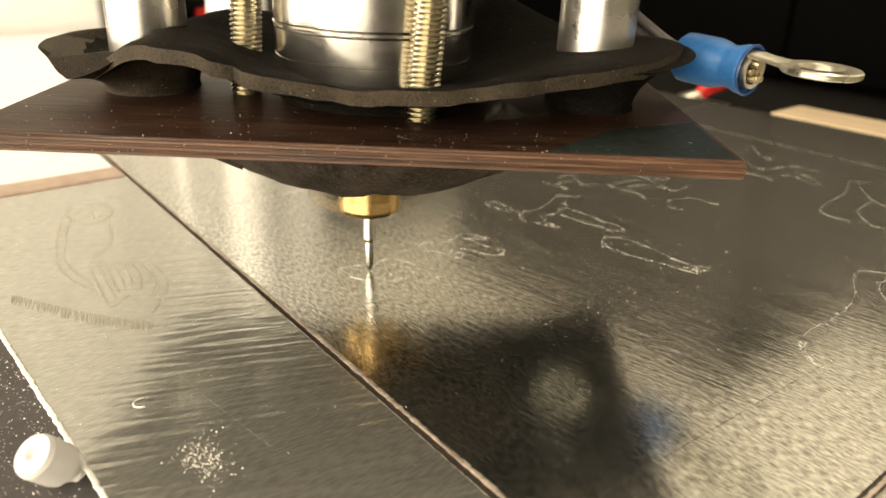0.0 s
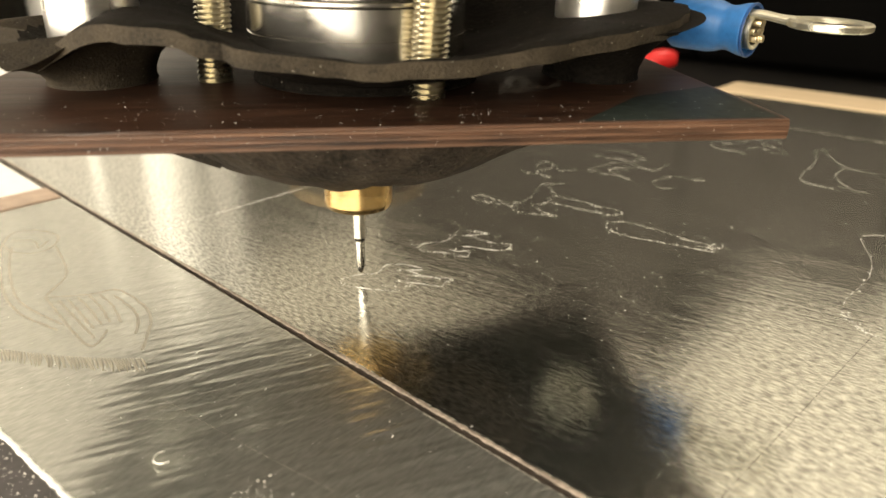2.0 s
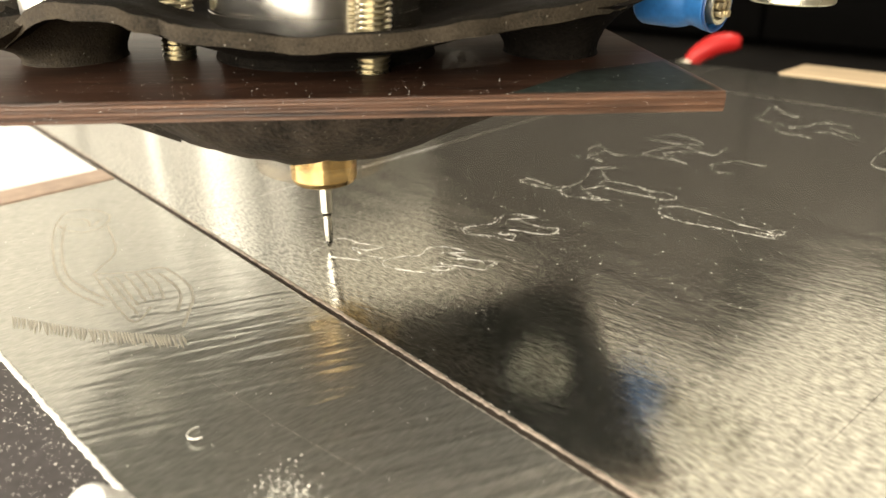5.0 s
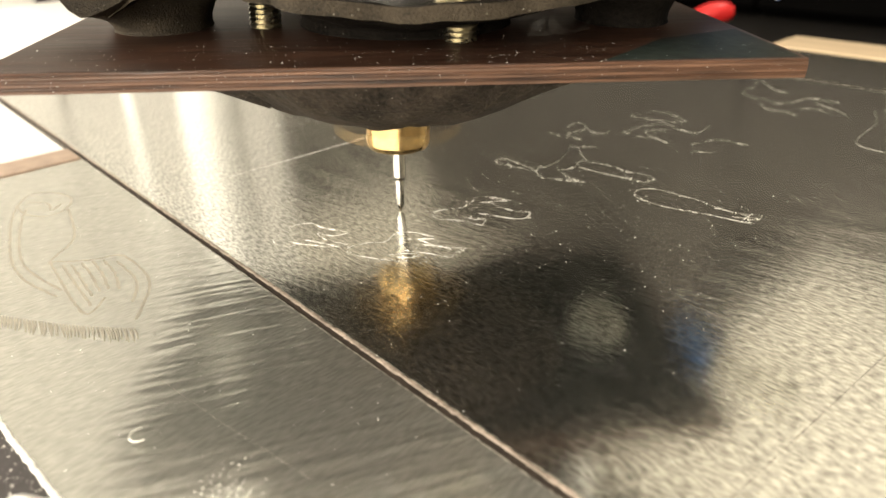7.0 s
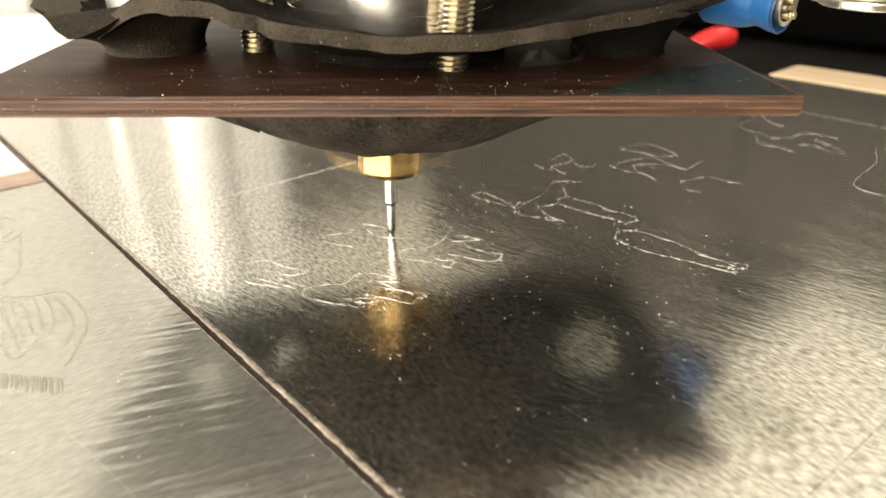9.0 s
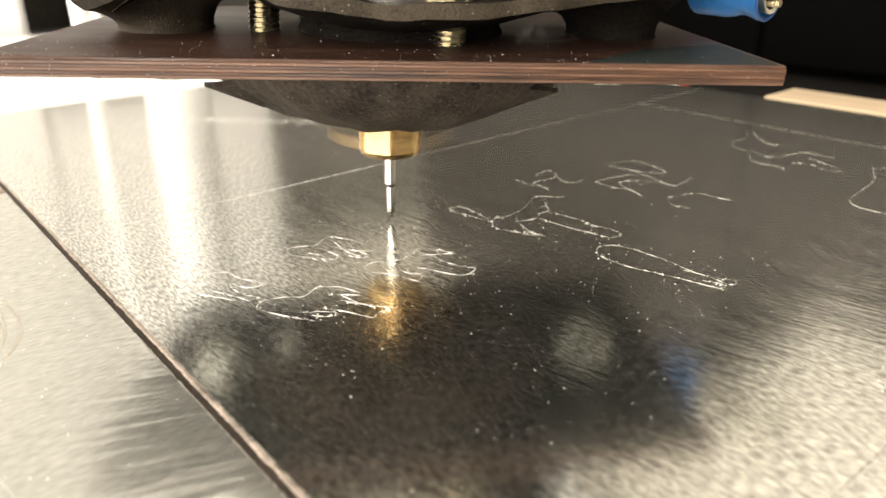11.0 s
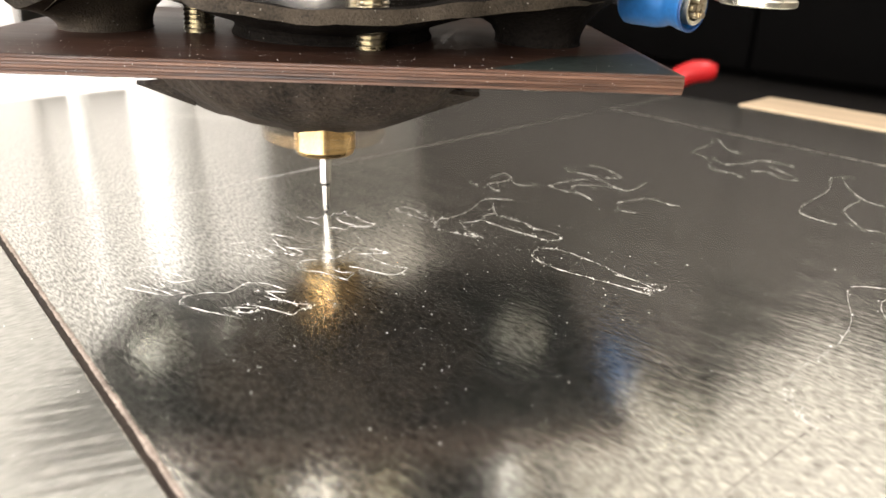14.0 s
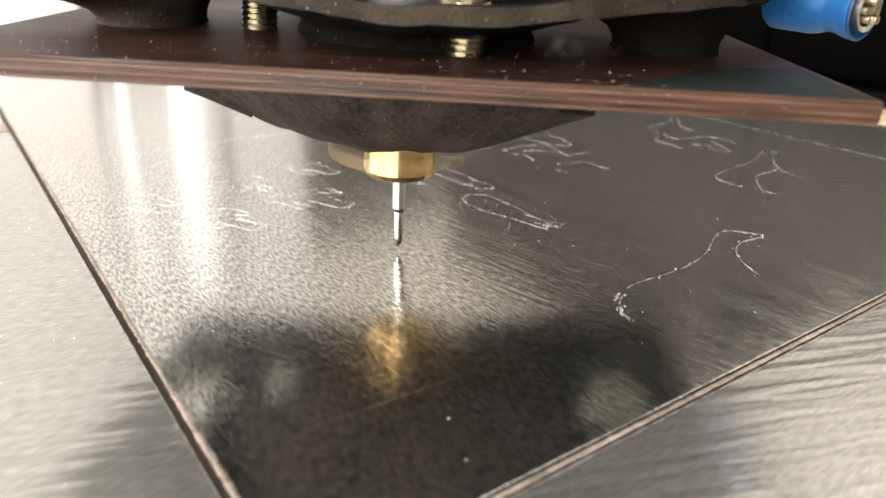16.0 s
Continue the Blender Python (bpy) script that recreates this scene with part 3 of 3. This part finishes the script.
def foot(sx):
    """A rubber mount: a waisted cone that flares out under the mat."""
    bm = bmesh.new()
    n, rings = 48, []
    for r, t in ((6.3, 0), (6.1, 0.06), (6.2, 0.2), (6.9, 0.42), (8.4, 0.64), (10.6, 0.84), (13.2, 1.0)):
        ring = []
        for k in range(n):
            a = 2 * math.pi * k / n
            u, v = sx + r * math.cos(a), r * 1.15 * math.sin(a)
            top = rubber_height(u, v) - 1.2
            ring.append(bm.verts.new((u, v, 27.45 + (top - 27.45) * t)))
        rings.append(ring)
    for a, b in zip(rings, rings[1:]):
        for k in range(n):
            bm.faces.new((a[k], a[(k + 1) % n], b[(k + 1) % n], b[k]))
    bm.faces.new(rings[0]), bm.faces.new(rings[-1])
    return bm


def leaning(bm):
    """The rods lean a little towards one side above the plate."""
    for v in bm.verts:
        v.co.x += 0.06 * (v.co.z - 28)
    return bm


def gasket():
    """A black rubber ring under the mat that closes the gap round the motor."""
    bm = bmesh.new()
    n, rings = 64, []
    for r, t in ((1.0, 0), (1.0, 0.1), (0.97, 0.4), (1.0, 0.7), (1.08, 1.0)):
        ring = []
        for k in range(n):
            a = 2 * math.pi * k / n
            u, v = 1.6 + 14.2 * r * math.cos(a), 0.6 + 13.0 * r * math.sin(a)
            ring.append(bm.verts.new((u, v, 27.5 + (rubber_height(u, v) - 1.4 - 27.5) * t)))
        rings.append(ring)
    for a, b in zip(rings, rings[1:]):
        for k in range(n):
            bm.faces.new((a[k], a[(k + 1) % n], b[(k + 1) % n], b[k]))
    return bm


def membrane():
    """The sagging leathery seal below the plate, torn at both ends."""
    bm = bmesh.new()
    n = 144
    rings = []
    for r, w in ((4.7, 15.4), (5.3, 14.9), (8, 15.0), (10, 15.4), (12, 15.9), (14, 16.6), (16, 17.4), (18, 18.3), (20, 19.4), (23, 21.6), (25, 24.0), (25.2, 25.25)):
        ring = []
        for k in range(n):
            a = 2 * math.pi * k / n
            q = noise.noise((math.cos(a) * r * 0.16, math.sin(a) * r * 0.16, 7)) * 0.9 * min(1, r / 12) + noise.noise((math.cos(a) * r * 0.5, math.sin(a) * r * 0.5, 4)) * 0.25
            fold = 0.45 * math.sin(7 * a + 0.25 * r) * (r / 25) ** 2
            tear = 1 + 0.03 * noise.noise((math.cos(a) * 9, math.sin(a) * 9, 2)) * (r / 25)
            ring.append(bm.verts.new((r * math.cos(a) * tear, r * 0.86 * math.sin(a) * tear, min(25.25, w + q + fold))))
        rings.append(ring)
    for a, b in zip(rings, rings[1:]):
        for k in range(n):
            corners = (a[k], a[(k + 1) % n], b[(k + 1) % n], b[k])
            middle = sum((v.co for v in corners), Vector()) / 4
            # opening for a screw head
            if math.hypot(middle.x + 16.9, middle.y + 1.6) > 3.7:
                bm.faces.new(corners)
    return bm


def torn_tab(u0, v0, side, bm=None):
    """A torn corner of the seal that hangs out to one side."""
    bm = bm or bmesh.new()
    outline = ((0, -4.5, 1.8), (3.4, -3.2, 1.2), (5.0, -1.8, 0.9), (3.6, -0.2, -0.1), (1.8, -0.2, -0.7), (-2.5, -1.5, -1.9), (-3, -4, 0.6))
    a = [bm.verts.new((u0 + side * x, v0 + y, 20.4 + z)) for x, y, z in outline]
    b = [bm.verts.new((u0 + side * x, v0 + y + 0.3, 20.9 + z)) for x, y, z in outline]
    bm.faces.new(a), bm.faces.new(b)
    for k in range(len(a)):
        bm.faces.new((a[k], a[(k + 1) % len(a)], b[(k + 1) % len(a)], b[k]))
    return bm


plate = part("plate", box(-42.9, 44.2, -25.2, 30, 25.35, 27.5, 0.2, 2), PLATE, head, "dark brown layered phenolic plate")
for k in range(6):
    o = (-0.02, 0.03, 0.01, 0.04, 0.02, -0.05)[k]
    part("layer", box(-43.1 - o, 44.4 + o, -25.4 - o, 30.1, 25.3 + 0.36 * k, 25.3 + 0.36 * k + 0.352, 0.05, 1), (LAYER, LAYER_DARK)[k % 2], plate)
# dark sheet added below the phenolic so its reflection comes out dark
part("underside", slab([(-42.6, -25.0), (43.9, -25.0), (43.9, 29.6), (-42.6, 29.6)], 25.22, 25.29, 0), UNDER, plate, "thin dark sheet under the plate, added to darken its reflection")
# thin slab that paints the greenish reflection on the plate's corner
part("reflection_patch", slab([(22, -24.9), (43.6, -24.9), (43.4, -9), (32, -14)], 27.5, 27.53, 0), GREEN, plate, "dark green painted reflection on the corner of the plate")
part("plate_chips", flecks(420, lambda r: (r.uniform(-42, 43), -25.2 + abs(r.gauss(0, 8)), 27.5), 0.06, 8), CHIP, plate)
part("edge_chips", flecks(150, lambda r: (r.uniform(-42, 43), -25.5, r.uniform(25.6, 27.2)), 0.05, 9), CHIP, plate)

motor = part("motor", lathe([(10, 29.3), (13.00, 29.4), (13.5, 29.8), (13.5, 33.3), (13.35, 33.4), (13.35, 33.6), (13.5, 33.7), (13.5, 36.8), (12.80, 37.1), (12.80, 37.6), (13.60, 37.8), (13.60, 42.2), (13.40, 42.3), (13.40, 42.5), (13.60, 42.6), (13.60, 75), (10, 75.5)], 0.6, 1, 72), STEEL, head, "shiny steel motor can")
part("seam", lathe([(13.52, 37.0), (13.70, 37.15), (13.70, 37.45), (13.40, 37.6)], 0.6, 1, 72, caps=False), STEEL, motor)
for sx in (-30.3, 31.2):
    part("post", lathe([(5.0, 30), (5.2, 30.3), (5.2, 75.7), (5, 75.9)], sx, 0, 56), ALU, head, "brushed aluminium standoff post")
    # the window-side foot gets the dusty lit tone, the far one plain black
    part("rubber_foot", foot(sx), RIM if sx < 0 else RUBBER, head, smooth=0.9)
    bolt = part("bolt_head", lathe([(3.0, 20.8), (3.7, 21.2), (3.9, 21.8), (3.9, 23.6)], sx, 0, 6), DULL, head, "zinc plated bolt head below the plate")
    part("washer", lathe([(4.6, 23.6), (4.9, 23.8), (4.9, 25.1), (4.6, 25.28)], sx, 0, 32), DULL, bolt)
for ru, rv in ((7.7, -12.4), (-16.9, -1.6), (6.5, 14.5)):
    part("threaded_rod", leaning(thread(ru, rv, 26, 75.9, 2.2, 0.62, 26)), ROD, head, "yellow passivated threaded rod")
    bolt = part("screw_head", lathe([(0.3, 17.9), (1.2, 18.1), (2.4, 18.9), (3.0, 20.2), (3.1, 24.4)], ru, rv, 28), DULL, head, "rounded screw head below the plate")
    part("washer", lathe([(3.7, 24.4), (3.9, 24.5), (3.9, 25.15), (3.7, 25.28)], ru, rv, 28), DULL, bolt)
# unseen mount for the posts, added to block the ceiling in the reflection
part("carriage_plate", box(-46, 45, -23, 46, 76, 84, 0.8), BLACK, head, "unseen black carriage plate over the posts, added to darken the reflection")
part("gasket", gasket(), RUBBER, head, "black rubber gasket round the motor")
mat = part("rubber_mat", rubber_mat(), RUBBER, head, "thick black sheet rubber draped over the mounts", smooth=0.9)
part("cut_rim", rubber_mat(True), RIM, mat, "dusty cut rim of the rubber, lightened as if lit", smooth=0.9)
part("seal", membrane(), SEAL, head, "sagging leathery dust seal below the plate", smooth=1.5)
part("torn_tab", torn_tab(17.3, -8.5, 1), SEAL, head)
part("torn_tab", torn_tab(-18.8, -7.5, -1), SEAL, head)
collet = part("collet", lathe([(1.0, 9.7), (3.7, 9.8), (4.3, 10.1), (4.6, 10.8), (4.6, 15.5), (3, 16)], 0, 0, 48), BRASS, head, "brass tool collet")
part("clamp_collar", lathe([(4.65, 12.3), (8.8, 12.5), (9.2, 12.8), (9.2, 14.4), (8.8, 14.8), (4.65, 15)], 0, 0, 48, caps=False), SPIN, collet, "spinning set screw collar")
bit = part("tool_bit", lathe([(0.12, -0.45), (0.42, 0.1), (0.62, 0.7), (0.66, 4.6), (0.95, 5.2), (0.95, 10)], 0, 0, 28), STEEL, head, "steel engraving bit")

TAPE = material("clear_tape", (0.3, 0.28, 0.24), 0.2, 0.0, 0.2, 300, 0.2)
TAPE.node_tree.nodes["Principled BSDF"].inputs["Alpha"].default_value = 0.07


def crumpled(u0, v0, w0, du, dv, dw):
    """A scrap of clear tape, creased in folds."""
    bm = bmesh.new()
    g = [[bm.verts.new((u0 + du * i / 9 + 0.5 * noise.noise((i * 0.9, j * 0.9, 1)), v0 + dv * i / 9 + 0.9 * noise.noise((i * 0.8, j * 0.8, 5)),
                        w0 + dw * j / 5 * (0.55 + 0.45 * math.sin(i * 0.7)) + 0.25 * noise.noise((i, j, 9)))) for j in range(6)] for i in range(10)]
    for i in range(9):
        for j in range(5):
            bm.faces.new((g[i][j], g[i + 1][j], g[i + 1][j + 1], g[i][j + 1]))
    return bm


part("tape_scrap", crumpled(15.8, -13.2, 27.7, 8.5, 4.0, 2.2), TAPE, head, "creased scrap of clear tape")

# the crimped ring terminal hangs from the wire beside the post; it is shaped along x and then turned to its place
CRIMP = pose(46.8, 8.6, 33.3, 0, 1, -53)
ACROSS = pose(0, 0, 0, 0, 90, 0)


def crimp(bm, lie=None):
    if lie:
        bm.transform(lie)
    bm.transform(CRIMP)
    return bm


terminal = part("ring_terminal", crimp(lathe([(1.2, -0.2), (3.2, -0.1), (3.55, 0.4), (3.6, 1.2), (3.55, 5.4), (3.3, 6.6), (3.0, 7.4), (2.95, 8.0), (3.1, 8.8), (3.4, 9.8), (3.5, 10.6), (3.35, 10.8), (3.1, 10.5), (2.8, 9.2), (2.5, 7.6)], 0, 0, 40), ACROSS),
                BLUE, head, "frosted blue insulated crimp terminal")
part("rim", crimp(lathe([(3.36, 10.75), (3.56, 10.8), (3.6, 11.0), (3.5, 11.15), (3.2, 11.1), (3.05, 10.6)], 0, 0, 40, caps=False), ACROSS), NAVY, terminal, "dark blue flared mouth")
part("barrel", crimp(lathe([(2.4, 7.8), (2.45, 10.2), (2.5, 11.6), (2.3, 11.7), (1.9, 11.5), (1.8, 9.5)], 0, 0, 28), ACROSS), TIN, terminal, "tinned crimp barrel")
for k in range(7):
    a = 2 * math.pi * k / 6
    q = 0 if k == 6 else 1.15
    part("strand", crimp(tube([(9.4, q * math.cos(a), q * math.sin(a)), (12.0 + 0.25 * (k % 3), q * math.cos(a), q * math.sin(a))], 0.5, 10)), COPPER, terminal)


def lug():
    """A flat washer-shaped tongue with a neck."""
    bm = bmesh.new()
    n = 48
    lay = []
    for z in (0, 1.0):
        ring = []
        for r in (5.0, 4.75, 2.95, 2.75):
            dz = 0.2 if r in (5.0, 2.75) else 0
            ring.append([bm.verts.new((20.6 + r * math.cos(2 * math.pi * k / n), r * math.sin(2 * math.pi * k / n), 1.3 + z + (dz if z == 0 else -dz))) for k in range(n)])
        lay.append(ring)
    for ring in lay:
        for o, i in zip(ring, ring[1:]):
            for k in range(n):
                bm.faces.new((o[k], o[(k + 1) % n], i[(k + 1) % n], i[k]))
    for j in (0, 3):
        for k in range(n):
            bm.faces.new((lay[0][j][k], lay[0][j][(k + 1) % n], lay[1][j][(k + 1) % n], lay[1][j][k]))
    tube([(9.6, 0, 2.2), (12.0, 0, 2.15), (13.6, 0, 2.0), (15.2, 0, 1.85), (16.8, 0, 1.8)], [2.0, 2.1, 1.9, 2.1, 2.4], 14, bm, 0.27)
    return crimp(bm)


part("ring", lug(), TIN, terminal, "flat tinned ring")
for k in (-1, 1):
    part("wire", tube(smooth_line([(46.9, 8.4 + 0.5 * k, 33.3 + 0.9 * k), (44.4, 11 + 0.4 * k, 34.3 + 0.9 * k), (38, 15, 39 + k), (27, 23, 49 + k), (14, 30, 64)], 6), 0.75, 20), WIRE, head, "thin grey lead wire")

# ---- background ----
# upper doors and both heights are unseen, added to shape the sheet's reflection
cab = thing("black_cabinet", "black equipment cabinet behind the machine, its slate upper door unseen", "cabinet")
part("cabinet_side", box(336, 900, 62, 330, -20, 226, 3), BLACK, cab)
part("door", box(330, 335.5, 62.4, 326, -16, 36, 2), BLACK, cab, "black lower door")
part("door", box(330, 335.5, 62.4, 326, 36.2, 222, 2), SLATE, cab, "unseen slate grey upper door, added for the sheet's reflection")
low = thing("low_black_cabinet", "lower black equipment cabinet beside a taller one", "cabinet")
part("cabinet_side", box(336, 900, -47, 61.5, -20, 142, 3), BLACK, low)
part("door", box(330, 335.5, -45, 61.6, -16, 36, 2), BLACK, low, "black lower door")
part("door", box(330, 335.5, -45, 61.6, 36.2, 138, 2), SLATE, low, "unseen slate grey upper door, added for the sheet's reflection")

screen = thing("grey_screen", "grey felt board behind the machine, its unseen bands added for reflection", "board")
# the panels above the lowest are unseen, toned for what the sheet mirrors
part("lower_panel", box(80, 520, 400, 404, -20, 30, 1), FELT, screen)
part("middle_panel", box(78, 522, 399, 405, 30.5, 150, 1), PALE, screen, "unseen paler middle panel that brightens the sheet's reflection")
part("upper_panel", box(80, 520, 400, 404, 150.5, 215, 1), FELT, screen)
part("foot", box(80, 520, 385, 419, -20, -15, 1), GREY, screen)

cream = thing("cream_cabinet", "cream painted cabinet standing in bright light", "cabinet")
part("cabinet_body", box(-70, 64, 300, 390, -20, 420, 3), WHITE, cream)
part("cabinet_front", box(-67, 61, 296, 299.6, -14, 412, 1.5), WHITE, cream)
# unseen white box, added as a reflector to brighten the far sheet
part("white_reflector", box(64.2, 188, 297, 390, 38, 420, 3), WHITE, cream, "unseen white box beside the tall body, added to brighten the reflection")

for cx, cr in ((72, 10.8), (45.5, 2.8)):
    column = thing("gantry_column", "bright white round column behind the metal sheet", "column", "gantry columns")
    column.location = (cx * MM, 0.137, 0)
    part("shaft", lathe([(cr - 0.3, 0.4), (cr, 0.8), (cr, 99), (cr - 0.5, 99.6)], 0, 0, 40), NYLON, column)
    part("base", lathe([(cr + 1.5, -0.3), (cr + 1.7, -0.1), (cr + 1.7, 0.3), (cr + 1.4, 0.6)], 0, 0, 40), NYLON, column)

tray = thing("parts_tray", "dark open tray with red and white clutter", "tray")
part("tray_back", box(96, 150, 330, 333, -17, 20, 1), GREY, tray)
part("tray_side", box(94, 95.8, 290, 333, -17, 20, 0.5), WHITE, tray)
part("tray_floor", box(94, 150, 290, 333, -20, -17, 1), GREY, tray)
# a red knob among the clutter, shaped like a lidded jar
jar = thing("red_knob", "small red plastic knob on a white body in the tray", "jar")
part("knob_top", lathe([(8, 0), (8.4, 1), (8.4, 8), (7, 10)], 128, 318, 28), RED, jar)
jar.location = (0, 0, -0.004)
part("knob_body", lathe([(7.5, -13), (8, -12), (8, -1), (7, -0.1)], 128, 318, 28), WHITE, jar)
clip = thing("red_clip", "red plastic clip leaning in the tray", "clip")
part("clip_body", tube([(100, 300, -24), (103, 300, -12), (107, 300, -2)], [4, 5, 3], 14), RED, clip)
part("clip_jaw", tube([(107, 300, -2), (100, 298, 3), (88, 296, 0)], [3, 3.2, 2], 12), NYLON, clip)

clamp = thing("toggle_clamp", "toggle clamp with a red rubber grip at the sheet edge", "clamp")
CX, CY = 236.0, 45.0
part("clamp_base", box(CX - 14, CX + 8, CY - 10, CY + 12, -1.3, 3.5, 1), TIN, clamp)
part("clamp_arm", tube([(CX - 16, CY + 4, 4.5), (CX - 4, CY, 6.5), (CX + 2, CY - 2, 9)], [3, 3.6, 3], 20, flat=0.7), TIN, clamp)
part("grip", tube(smooth_line([(CX - 3, CY - 1, 7), (CX, CY - 4, 11), (CX + 5, CY - 9, 14.5), (CX + 10, CY - 15, 15)], 4), [2.5, 3, 3.4, 3.6, 3.8, 4, 4.2, 4.2, 4.2, 4.1, 4, 3.6, 2.6], 20), RED, clamp, "red rubber grip")
clamp.location.z = -0.0187


def motions():
    rows = [
        (0, 0.0168, -0.0412, 0.0006),
        (0.5, 0.0184, -0.0426, 0.0007),
        (1, 0.0225, -0.0489, 0.0002),
        (1.5, 0.0167, -0.0415, 0.0014),
        (2, 0.0155, -0.0397, 0.0015),
        (2.5, 0.0103, -0.0313, 0.0002),
        (3, 0.0085, -0.0301, 0.0011),
        (3.5, 0.0082, -0.0281, 0.0010),
        (6, 0.0120, -0.0311, 0.0009),
        (6.5, 0.0153, -0.0358, 0.0010),
        (7, 0.0266, -0.0330, 0.0005),
        (7.5, 0.0285, -0.0267, 0.0000),
        (8, 0.0318, -0.0263, 0.0007),
        (8.5, 0.0318, -0.0320, 0.0000),
        (11, 0.0419, -0.0262, 0.0011),
        (11.5, 0.0436, -0.0263, 0.0003),
        (12, 0.0439, -0.0272, 0.0001),
        (12.5, 0.0463, -0.0244, 0.0010),
        (13, 0.0460, -0.0265, 0.0000),
        (13.5, 0.0481, -0.0243, 0.0000),
        (14, 0.0425, -0.0229, 0.0001),
        (14.5, 0.0407, -0.0269, 0.0000),
        (15, 0.0397, -0.0377, 0.0011),
        (15.5, 0.0380, -0.0526, 0.0011),
        (16, 0.0356, -0.0678, 0.0013),
    ]
    walk(head, [(t, pose(x, y, z, 0.75, 1.64, -37.5)) for t, x, y, z in rows])
    # each new line of a figure comes up as the tool cuts it
    for key, start, step in (("large_bison", -0.4, 0.55), ("goat", 2.6, 0.85), ("bison", 7.4, 0.7), ("calf", 10.9, 0.85)):
        for k, line in enumerate(drawn[key]):
            t = start + step * k
            if t <= 0:
                continue
            walk(line, [(0, pose(0, 0, -0.0004)), (t, pose(0, 0, -0.0004)), (t + 0.4, pose(0, 0, 0)), (16, pose(0, 0, 0))])


motions()
